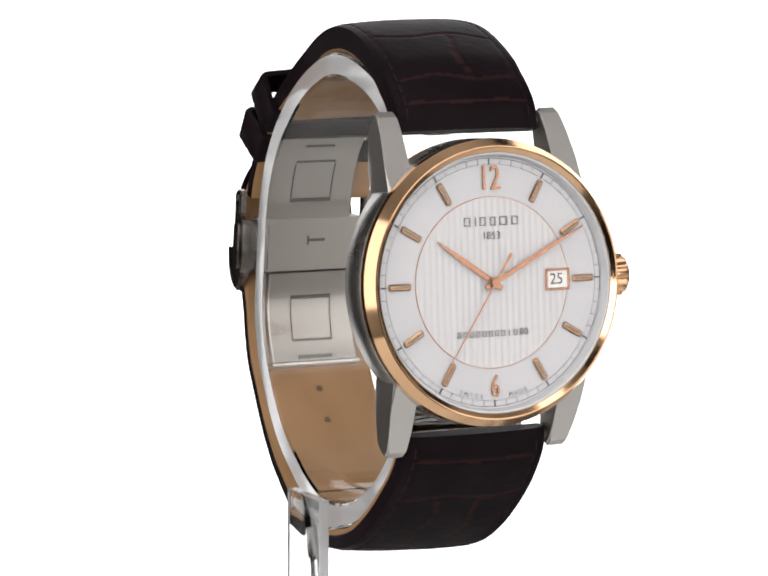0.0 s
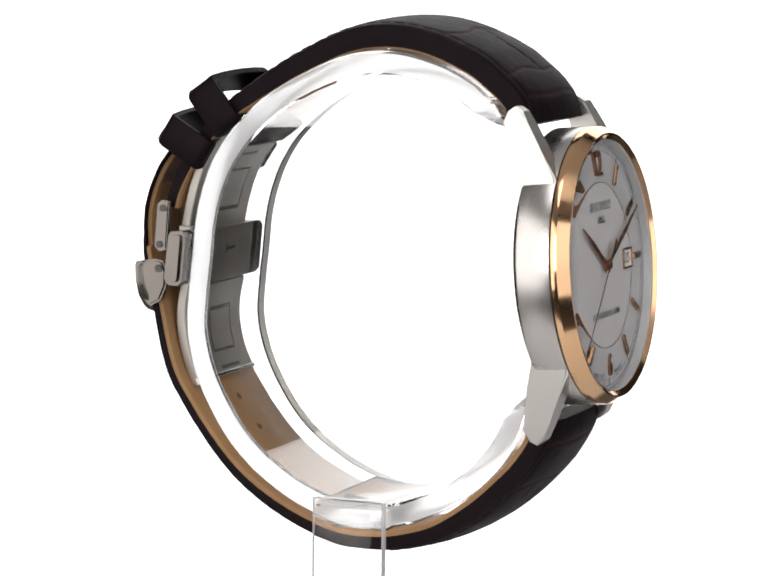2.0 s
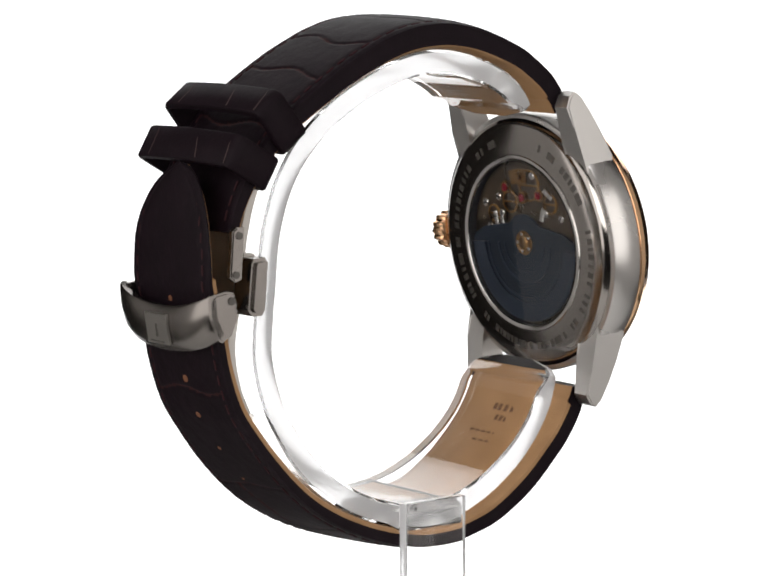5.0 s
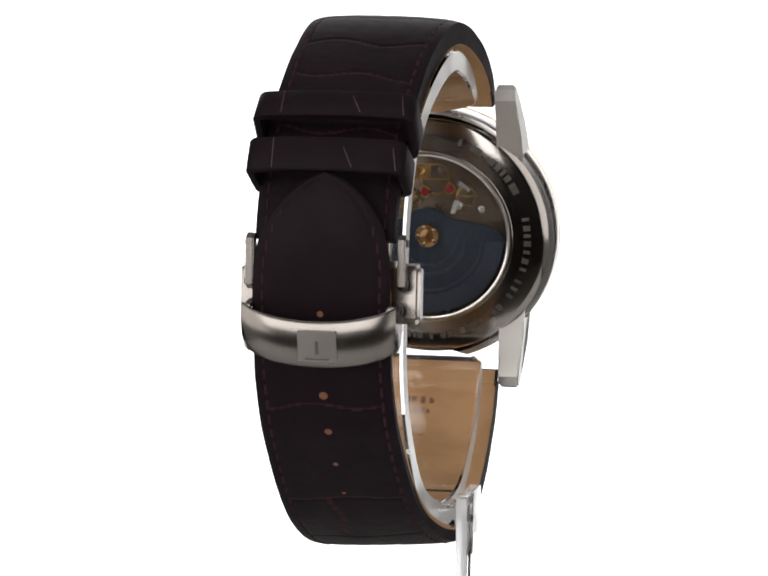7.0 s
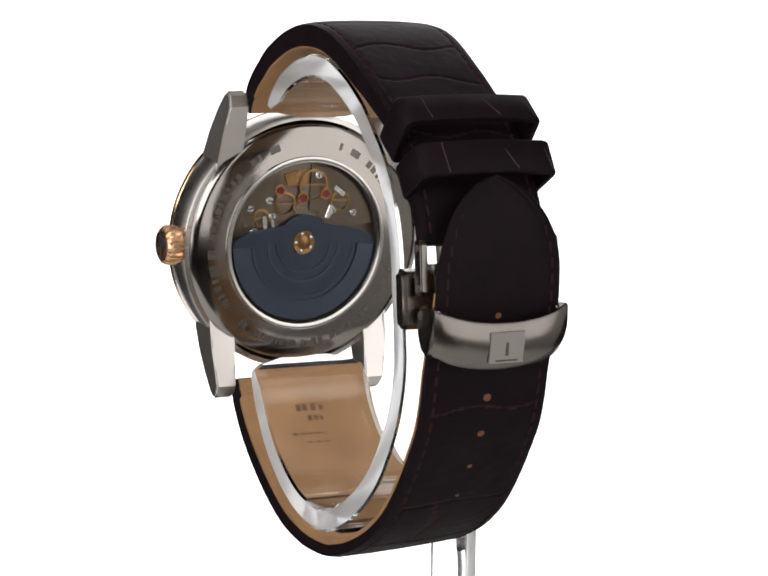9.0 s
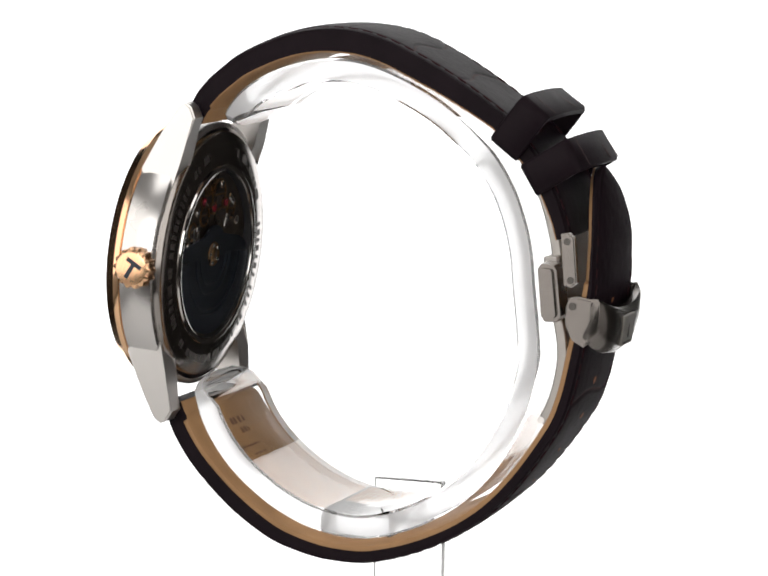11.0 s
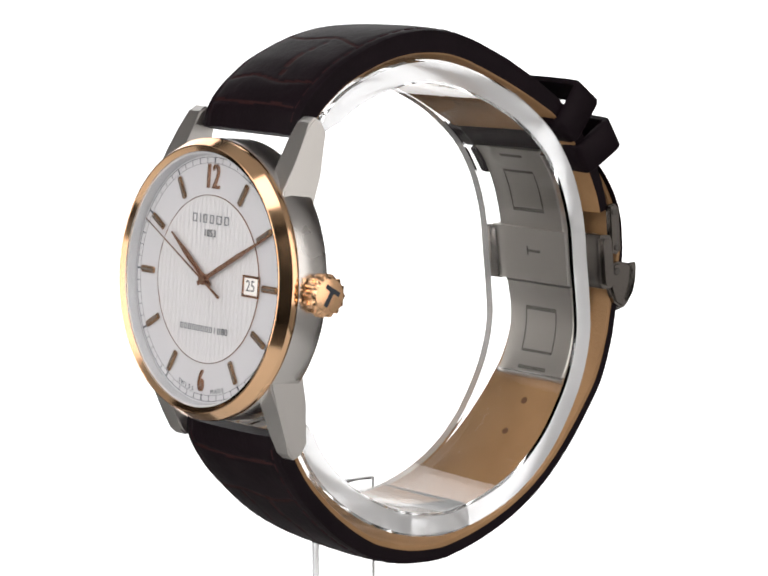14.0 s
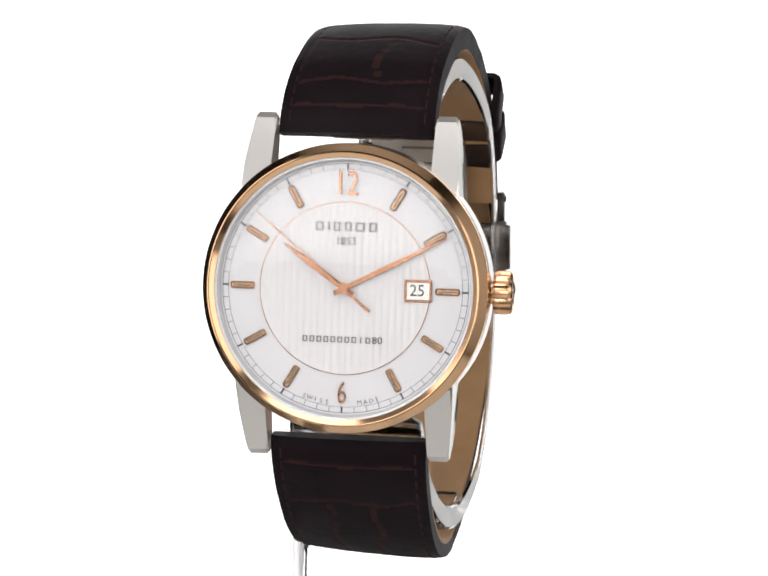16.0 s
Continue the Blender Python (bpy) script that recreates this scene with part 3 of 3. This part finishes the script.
# ---- case back and movement ----
def case_back():
    rim = part("case_back", lathe(bmesh.new(), [(14.0, -31.9), (20.0, -31.9), (19.95, -31.2), (19.5, -30.7), (18.9, -30.4), (15.2, -30.1), (14.2, -30.0), (13.9, -30.3)], 160, closed=True), BACKSTEEL, watch,
               "polished steel case back with engraved ring")
    part("glass_ring", lathe(bmesh.new(), [(14.35, -30.20), (14.2, -29.75), (13.75, -29.65), (13.3, -29.80), (13.2, -30.20), (13.9, -30.40)], 128, closed=True), POLISHED, rim, "bright polished glass rim")
    g = part("back_glass", lathe(bmesh.new(), [(0, -29.90), (13.25, -29.90), (13.25, -30.15), (0, -30.15)], 96), SAPPHIRE, rim, "clear display glass")
    g.visible_shadow = False
    rnd = random.Random(4)
    bm = bmesh.new()
    a = 20
    while a < 340:
        w = rnd.uniform(1.4, 2.6)
        if rnd.random() < 0.8:
            box(bm, (0, 0, 0), (0.9 if rnd.random() < 0.5 else 0.55, 0.08, 1.15), turn=Matrix.Rotation(radians(a), 4, "Y") @ Matrix.Translation((0, -30.22, 16.6)) @ Matrix.Rotation(radians(5.7), 4, "X"))
        a += w * 2.0
    tagged(part("engraving", bm, ENGRAVED, rim, "ring of small engraved marks"), kind="stuff")

    mv = part("movement", lathe(bmesh.new(), [(0, -32.30), (13.7, -32.30), (13.7, -31.80), (13.2, -31.60), (0, -31.60)], 96), BRIDGE, watch, "grey metal automatic movement seen through the back")
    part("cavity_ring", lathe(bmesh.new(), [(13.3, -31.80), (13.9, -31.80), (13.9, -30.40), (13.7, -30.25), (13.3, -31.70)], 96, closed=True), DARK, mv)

    def plate(pts, y0, y1, mat, name, label=""):
        return part(name, prism(bmesh.new(), pts, y0, y1), mat, mv, label, smooth=30)
    arc = lambda r, a0, a1, n: [(r * math.cos(radians(a0 + (a1 - a0) * k / n)), r * math.sin(radians(a0 + (a1 - a0) * k / n))) for k in range(n + 1)]
    plate(arc(12.8, 95, 168, 14) + [(-5.5, 2.0), (-1.0, 5.2)], -31.55, -31.25, BRIDGE, "bridge", "satin steel bridge")
    plate(arc(12.8, 12, 70, 12) + [(4.5, 7.5), (5.0, 3.0)], -31.55, -31.20, BRIDGE, "bridge", "satin steel bridge")
    plate(arc(11.8, 72, 93, 5) + [(-0.5, 9.5), (3.0, 9.2)], -31.55, -31.35, BRASS, "bridge", "brass toned bridge")
    for x, z, r in ((-1.5, 9.3, 2.6), (3.4, 6.4, 1.9), (-6.5, 6.6, 1.7), (7.6, 4.2, 1.5)):
        bm = lathe(bmesh.new(), [(r, -31.30), (r, -31.10), (r - 0.35, -31.05), (r - 0.35, -31.30)], 48, closed=True, centre=(x, z))
        box(bm, (x, -31.15, z), (2 * r - 0.4, 0.12, 0.3))
        part("gear_wheel", bm, BRASS, mv, "brass gear wheel")
    for x, z in ((0.3, 7.2), (-3.8, 7.8), (4.4, 8.6)):
        part("jewel", lathe(bmesh.new(), [(0, -31.02), (0.55, -31.00), (0.62, -30.90), (0.62, -31.50), (0, -31.50)], 24, centre=(x, z)), RUBY, mv, "red ruby bearing jewel")
        part("jewel_setting", lathe(bmesh.new(), [(0.62, -31.05), (1.0, -31.05), (1.05, -31.50), (0.62, -31.50)], 24, closed=True, centre=(x, z)), BRASS, mv)
    for x, z in ((-5.2, 5.0), (6.2, 7.0), (-9.0, 4.5), (8.8, 2.0), (5.6, 4.4), (-2.4, 10.9), (9.6, 5.8)):
        bm = lathe(bmesh.new(), [(0, -31.00), (0.55, -31.00), (0.65, -31.10), (0.65, -31.50), (0, -31.50)], 24, centre=(x, z))
        sc = part("screw", bm, POLISHED, mv, "polished steel screw")
        part("slot", box(bmesh.new(), (0, 0, 0), (0.95, 0.04, 0.2), turn=Matrix.Translation((x, -30.99, z)) @ Matrix.Rotation(x * 2.0, 4, "Y")), DARK, sc)
    for x, z, w, h, lean in ((6.9, 2.6, 0.9, 4.2, 10), (5.4, 2.2, 0.8, 3.6, 10), (8.2, 0.6, 0.8, 2.2, 30), (-6.2, 8.2, 2.4, 1.0, -35), (-4.6, 4.8, 1.0, 2.4, -20)):
        bm = box(bmesh.new(), (0, 0, 0), (w, 0.35, h), 0.12, 1, turn=Matrix.Translation((x, -31.05, z)) @ Matrix.Rotation(radians(lean), 4, "Y"))
        part("bridge_block", bm, POLISHED, mv, "bright polished steel block")
    # the oscillating weight
    fan = arc(12.7, 180, 360, 48) + [(12.0, 0.9), (9.6, 2.0)] + arc(4.6, 40, 140, 14) + [(-9.6, 2.0), (-12.0, 0.9)]
    rotor = plate(fan, -31.05, -30.70, BLUED, "rotor", "dark blue-grey half-disc winding rotor")
    ring = bmesh.new()
    for r0, r1, lo in ((12.7, 9.7, -30.42), (9.3, 8.9, -30.55), (6.6, 6.2, -30.55), (5.0, 4.75, -30.55)):
        outline = arc(r0, 183, 357, 40) + arc(r1, 357, 183, 40)
        prism(ring, outline, -30.72, lo)
    part("weight_rim", ring, BLUERIM, rotor, "raised heavy rim of the rotor")
    part("bearing", lathe(bmesh.new(), [(0, -30.50), (1.0, -30.50), (1.15, -30.60), (1.9, -30.55), (2.0, -30.80), (0, -30.80)], 40), BRASS, rotor, "gilt ball bearing")
    for k in range(5):
        a = radians(72 * k)
        part("ball", lathe(bmesh.new(), [(0, -30.40), (0.26, -30.44), (0.32, -30.60), (0, -30.60)], 14, centre=(1.45 * math.cos(a), 1.45 * math.sin(a))), POLISHED, rotor)
    marks = bmesh.new()
    for k in range(26):
        a = 205 + 5.0 * k
        if k in (8, 9, 17):
            continue
        box(marks, (0, 0, 0), (0.62 if k % 3 else 0.35, 0.03, 0.8), turn=Matrix.Rotation(radians(90 - a), 4, "Y") @ Matrix.Translation((0, -30.72, 7.6)))
    tagged(part("rotor_marks", marks, BRIDGE, rotor, "ring of small pale engraved marks"), kind="stuff")


case_back()


# ---- folding clasp ----
def curved_plate(points, half, thick, bevel=0.2, outward=1, across=0.0):
    line, tan, _ = curve_through(points, 0.6)
    bm = bmesh.new()
    rings = []
    for (y, z), (ty, tz) in zip(line, tan):
        ny, nz = -tz * outward, ty * outward
        rings.append([bm.verts.new((x + across, y + ny * d, z + nz * d)) for x, d in ((-half, bevel), (-half + bevel, 0), (half - bevel, 0), (half, bevel), (half, thick - bevel), (half - bevel, thick), (-half + bevel, thick), (-half, thick - bevel))])
    for a, b in zip(rings, rings[1:]):
        for i in range(8):
            bm.faces.new((a[i], a[(i + 1) % 8], b[(i + 1) % 8], b[i]))
    bm.faces.new(rings[0])
    bm.faces.new(rings[-1][::-1])
    return bm


def clasp():
    ways = {"up": [(20.7, 22.4), (22.9, 19.8), (25.1, 15.8), (26.7, 11.5), (27.6, 8.2)], "low": [(28.8, -0.4), (29.8, -4), (30.1, -7.5), (29.5, -12), (28.1, -16.2)],
            "mid": [(26.6, 8.5), (27.4, 4.3), (28.2, 0.0)]}
    centre = {"up": 0.5, "mid": 0.6, "low": 1.5}
    up = part("upper_blade", curved_plate(ways["up"], 7.5, 1.6, across=centre["up"]), CLASPSTEEL, watch, "curved steel clasp blade with stamped frame", smooth=40)
    low = part("lower_blade", curved_plate(ways["low"], 7.5, 1.6, across=centre["low"]), CLASPSTEEL, watch, "curved steel clasp blade with stamped frame", smooth=40)
    mid = part("clasp_box", curved_plate(ways["mid"], 8.8, 2.4, 0.3, across=centre["mid"]), CLASPSTEEL, watch, "plain steel clasp centre plate", smooth=40)

    def bars(parent, way, rows):
        line, tan, _ = curve_through(ways[way], 0.3)
        for x, z0, z1, wide in rows:
            pieces = max(int((z0 - z1) / 2.0), 1)
            for k in range(pieces):
                zc = z0 + (z1 - z0) * (k + 0.5) / pieces
                i = int(np.argmin(np.abs(line[:, 1] - zc)))
                (y, z), (ty, tz) = line[i], tan[i]
                fr = Matrix.Translation((x + centre[way], y, z)) @ Matrix(((1, 0, 0), (0, tz, ty), (0, -ty, tz))).to_4x4()
                part("stamped_line", box(bmesh.new(), (0, 0, 0), (wide, 0.12, (z0 - z1) / pieces + 0.08), turn=fr), ETCH, parent)
    bars(up, "up", [(0, 21.3, 20.8, 5.2), (0, 18.5, 18.1, 7.0), (0, 11.9, 11.3, 7.2), (-3.5, 18.1, 12.0, 0.28), (3.5, 18.1, 12.0, 0.28)])
    bars(low, "low", [(0, -4.2, -4.8, 7.2), (0, -11.8, -12.2, 7.0), (0, -14.4, -15.0, 6.4), (-3.5, -4.8, -11.8, 0.28), (3.5, -4.8, -11.8, 0.28)])
    bars(mid, "mid", [(1.0, 5.2, 4.8, 3.2), (-0.4, 5.6, 4.2, 0.35)])
    for sx in (-1, 1):
        bm = bmesh.new()
        side_prism(bm, [(y + 0.45 * sx, z) for y, z in ((29.8, 12.9), (31.0, 13.2), (31.9, 12.6), (33.0, 6.0), (32.2, 5.2), (31.0, 5.4))], 1.75 + sx * 10.5, 1.75 + sx * 11.7, 0.2)
        link = part("link_plate", bm, BUCKLESTEEL, watch, "small steel clasp side link", smooth=30)
        for y, z in ((30.9 + 0.45 * sx, 11.9), (32.0 + 0.45 * sx, 6.3)):
            s = bmesh.new()
            bmesh.ops.create_cone(s, cap_ends=True, segments=18, radius1=0.55, radius2=0.5, depth=0.3)
            part("screw", s, ETCH, link, move=Matrix.Translation((1.75 + sx * 11.75, y, z)) @ Matrix.Rotation(radians(90), 4, "Y"))
        bm = bmesh.new()
        side_prism(bm, [(y + 0.5 * sx, z) for y, z in ((27.0, 7.4), (27.5, 8.3), (29.4, 8.3), (29.9, 7.6), (31.2, 1.0), (30.6, 0.0), (28.9, -0.2), (28.2, 0.6))], 1.65 + sx * 8.0, 1.65 + sx * 13.2, 0.6)
        part("push_button", bm, BUCKLESTEEL, watch, "polished steel release button", smooth=40)
        pin = bmesh.new()
        bmesh.ops.create_cone(pin, cap_ends=True, segments=18, radius1=0.55, radius2=0.55, depth=15.6)
        part("hinge_pin", pin, POLISHED, watch, move=Matrix.Translation(((0.5, 1.5)[sx > 0], (21.7, 28.7)[sx > 0], (22.2, -15.9)[sx > 0])) @ Matrix.Rotation(radians(90), 4, "Y")) 

    # buckle: a bowed bar across the strap with two cheeks
    bm = bmesh.new()
    rings = []
    n = 36
    for k in range(n + 1):
        q = 2 * k / n - 1
        x = 11.25 * q + 1.9
        bow = 1 - q * q
        end = abs(q) ** 8
        zt, zb = 3.3 - 1.9 * bow + 0.2 * end + 0.01 * x, -3.4 - 1.9 * bow + 1.0 * end + 0.01 * x
        yo = 37.3 + 1.1 * (1 - q ** 4) - 0.4 * end + 0.035 * (x - 1.9)
        prof = [(yo - 1.5, zt + 0.3), (yo - 0.5, zt + 0.45), (yo - 0.15, zt), (yo, (zt + zb) / 2 + 0.6), (yo - 0.35, zb + 1.6), (yo - 1.2, zb + 0.2), (yo - 1.9, zb), (yo - 2.3, zb + 0.5), (yo - 1.5, (zt + zb) / 2)]
        rings.append([bm.verts.new((x, y, z)) for y, z in prof])
    for a, b in zip(rings, rings[1:]):
        for i in range(len(a)):
            j = (i + 1) % len(a)
            bm.faces.new((a[i], a[j], b[j], b[i]))
    bm.faces.new(rings[0])
    bm.faces.new(rings[-1][::-1])
    bar = part("buckle", bm, BUCKLESTEEL, watch, "bowed brushed steel buckle bar across the strap", smooth=50)
    for sx in (-1, 1):
        bm = bmesh.new()
        side_prism(bm, [(y + 0.35 * sx, z) for y, z in ((31.5, 1.9), (32.0, 3.6), (33.2, 4.0), (36.0, 3.8), (36.6, 2.8), (36.4, 0.8), (35.8, -2.6), (34.8, -3.4), (33.0, -2.6), (31.8, -0.4))], 1.9 + sx * 9.7, 1.9 + sx * 11.25, 0.35)
        part("cheek", bm, BUCKLESTEEL, bar, "rounded steel buckle cheek", smooth=40)
    for sx in (-1, 1):
        s = bmesh.new()
        bmesh.ops.create_cone(s, cap_ends=True, segments=18, radius1=0.6, radius2=0.55, depth=0.3)
        part("screw", s, ETCH, bar, move=Matrix.Translation((1.9 + sx * 11.3, 32.7 + 0.35 * sx, 2.5)) @ Matrix.Rotation(radians(90), 4, "Y"))
    em = box(bmesh.new(), (1.75, 38.34, -1.6), (5.6, 0.5, 4.6), 0.05, 1, turn=Matrix.Rotation(radians(-3), 4, "X"))
    part("emblem_plate", em, CLASPSTEEL, bar, "pale square emblem on the buckle")
    em = box(bmesh.new(), (1.75, 38.60, 0.2), (1.5, 0.08, 0.5))
    box(em, (1.75, 38.59, -1.6), (0.5, 0.08, 2.4))
    box(em, (1.75, 38.53, -3.5), (3.6, 0.08, 0.25))
    part("emblem", em, ETCH, bar, "small dark emblem bars")


clasp()


def lining_stamp():
    """Stamped size marks on the tan lining below the case; too worn to read."""
    line, tan, length = curve_through(LOW, 0.5)

    def at(s, x):
        k = min(int(s / length * (len(line) - 1)), len(line) - 1)
        (y, z), (ty, tz) = line[k], tan[k]
        t = low_thick(s, length)
        return Matrix.Translation((x + low_shift(s, length), y - tz * t, z + ty * t)) @ Matrix(((1, 0, 0), (0, ty, -tz), (0, tz, ty))).to_4x4()
    for s, xs, sx, sy in ((8.2, (-2.6, -1.5, 0, 1.5, 2.6), 0.8, 1.3), (10.6, (-1.1, 0, 1.1), 0.75, 1.1), (14.5, (-5, -3.6, -2.2, -0.8, 0.6, 2, 3.4, 4.8), 0.9, 0.4), (16.5, (-3.4, -2, -0.4, 1.2, 2.8), 1.0, 0.35)):
        for x in xs:
            part("stamped_mark", box(bmesh.new(), (0, 0, 0), (sx, sy, 0.06), turn=at(s, x)), STAMP, lower_strap)


lining_stamp()


# ---- display stand ----
stand = new("display_stand")
tagged(stand, "clear acrylic C-ring watch display stand with flat stem", "display stand")


def acrylic_stand():
    # the open ring lies just inside the strap
    pts = [(-26.6, 21.4), (-26.2, 23.6), (-24.9, 26.0), (-22.6, 28.4), (-19.6, 30.4), (-15.8, 32.2), (-11.0, 33.7), (-6.5, 34.2), (-2.0, 33.8), (3.0, 32.5), (8.0, 30.6), (12.5, 28.2), (18.0, 24.0),
           (21.8, 19.4), (24.2, 14.8), (25.9, 9.8), (27.0, 4.0), (28.0, -1.0), (28.8, -7.0), (28.1, -13.0), (26.4, -18.2), (23.4, -24.0), (20.0, -28.4), (16.2, -31.8), (12.0, -34.6), (7.0, -36.9), (2.5, -38.2),
           (-2.0, -38.4), (-7.0, -37.8), (-12.0, -36.2), (-16.0, -34.2), (-20.0, -31.5), (-23.4, -28.2), (-25.9, -24.6), (-27.4, -21.0), (-28.2, -18.2)]
    line, tan, length = curve_through(pts, 1.0)
    bm = bmesh.new()
    rings = []
    for k, ((y, z), (ty, tz)) in enumerate(zip(line, tan)):
        s = length * k / (len(line) - 1)
        e = min(s, length - s)
        wide = float(np.interp(y, (-24, -8, 16), (9.8, 10.4, 10.7)))
        half = max(wide * (1 - (1 - min(e / 2.5, 1)) ** 2.5) ** 0.5, 4.0)
        off = float(np.interp(y, (-24, -5, 16), (0.2, 0.8, 2.2)))
        ny, nz = tz, -ty
        t = 3.6 * min(1.0, 0.25 + e / 7.0)
        b = min(0.35, t / 4)
        rings.append([bm.verts.new((x + off, y + ny * d, z + nz * d)) for x, d in ((-half, b), (-half + b, 0), (half - b, 0), (half, b), (half, t - b), (half - b, t), (-half + b, t), (-half, t - b))])
    for a, b in zip(rings, rings[1:]):
        for i in range(8):
            f = bm.faces.new((a[i], a[(i + 1) % 8], b[(i + 1) % 8], b[i]))
            f.material_index = 1 if i in (3, 7) else 0
    for end in (rings[0], rings[-1][::-1]):
        bm.faces.new(end).material_index = 0
    clear = [part("ring", bm, ACRYLIC, stand, "clear acrylic open ring with frosted cut edges", smooth=40, move=SEAT, second=FROSTED)]
    clear.append(part("bracket", box(bmesh.new(), (-0.6, -1.8, -36.4), (22.4, 11.6, 3.2), 0.5), ACRYLIC, stand, "clear acrylic bracket under the ring"))
    bm = box(bmesh.new(), (-12.7, -1.8, -45.3), (1.8, 11.6, 24.0), 0.25)
    bm.normal_update()
    for f in bm.faces:
        f.material_index = 1 if abs(f.normal.y) > 0.5 else 0
    clear.append(part("stem", bm, ACRYLIC, stand, "flat clear acrylic stem", second=FROSTED))
    for pane in clear:
        pane.visible_shadow = False
    part("foot", box(bmesh.new(), (-2.0, -1.8, -58.8), (46.0, 38.0, 3.6), 0.6), ACRYLIC, stand, "clear acrylic foot plate")


acrylic_stand()


# ---- movement of the things ----
TURN = [
    (0.0, -0.00143, 0.00218, 0.04727, -4.94, 0.40, 26.37),
    (0.5, -0.00162, 0.00196, 0.04743, -4.85, 0.39, 36.50),
    (1.0, -0.00177, 0.00167, 0.04757, -4.75, 0.41, 46.62),
    (1.5, -0.00195, 0.00131, 0.04766, -4.73, 0.54, 56.75),
    (2.0, -0.00213, 0.00091, 0.04773, -4.75, 0.67, 66.86),
    (2.5, -0.00230, 0.00049, 0.04772, -4.84, 0.68, 76.96),
    (3.0, -0.00245, 0.00006, 0.04767, -4.93, 0.65, 87.06),
    (3.5, -0.00263, -0.00037, 0.04764, -5.00, 0.71, 97.11),
    (4.0, -0.00272, -0.00079, 0.04762, -5.08, 0.73, 107.16),
    (4.5, -0.00266, -0.00118, 0.04761, -5.17, 0.75, 117.21),
    (5.0, -0.00244, -0.00153, 0.04760, -5.25, 0.75, 127.26),
    (5.5, -0.00204, -0.00183, 0.04759, -5.28, 0.76, 137.31),
    (6.0, -0.00148, -0.00208, 0.04756, -5.28, 0.58, 147.39),
    (6.5, -0.00083, -0.00226, 0.04753, -5.26, 0.30, 157.49),
    (7.0, -0.00011, -0.00238, 0.04745, -5.22, 0.16, 167.59),
    (7.5, 0.00053, -0.00244, 0.04728, -5.13, 0.08, 177.72),
    (8.0, 0.00080, -0.00243, 0.04709, -5.03, -0.13, 187.84),
    (8.5, 0.00079, -0.00234, 0.04692, -4.98, -0.44, 197.96),
    (9.0, 0.00077, -0.00219, 0.04677, -4.92, -0.70, 208.07),
    (9.5, 0.00078, -0.00198, 0.04664, -4.93, -0.89, 218.18),
    (10.0, 0.00079, -0.00167, 0.04659, -5.07, -0.78, 228.35),
    (10.5, 0.00085, -0.00131, 0.04657, -5.14, -0.54, 238.53),
    (11.0, 0.00101, -0.00090, 0.04660, -5.10, -0.24, 248.70),
    (11.5, 0.00128, -0.00046, 0.04664, -4.96, 0.05, 258.87),
    (12.0, 0.00163, -0.00001, 0.04670, -4.76, 0.29, 269.04),
    (12.5, 0.00187, 0.00042, 0.04667, -4.70, 0.25, 279.17),
    (13.0, 0.00210, 0.00084, 0.04666, -4.66, 0.17, 289.30),
    (13.5, 0.00229, 0.00123, 0.04665, -4.58, 0.04, 299.42),
    (14.0, 0.00233, 0.00158, 0.04661, -4.60, -0.07, 309.56),
    (14.5, 0.00211, 0.00189, 0.04660, -4.71, -0.01, 319.69),
    (15.0, 0.00167, 0.00215, 0.04665, -4.79, 0.18, 329.81),
    (15.5, 0.00104, 0.00233, 0.04671, -4.88, 0.39, 339.93),
    (16.0, 0.00030, 0.00243, 0.04677, -4.92, 0.56, 350.04),
]


def motions():
    rows = [(t, pose(*r)) for t, *r in TURN]
    walk(watch, rows)
    walk(stand, [(t, m @ SEAT.inverted()) for t, m in rows])
    walk(second_hand, [(t, pose(0, 0, 0, 0, 213.5 + 6.0 * t - 360, 0)) for t in (0.0, 2.0, 4.0, 6.0, 8.0, 10.0, 12.0, 14.0, 16.0)])


motions()
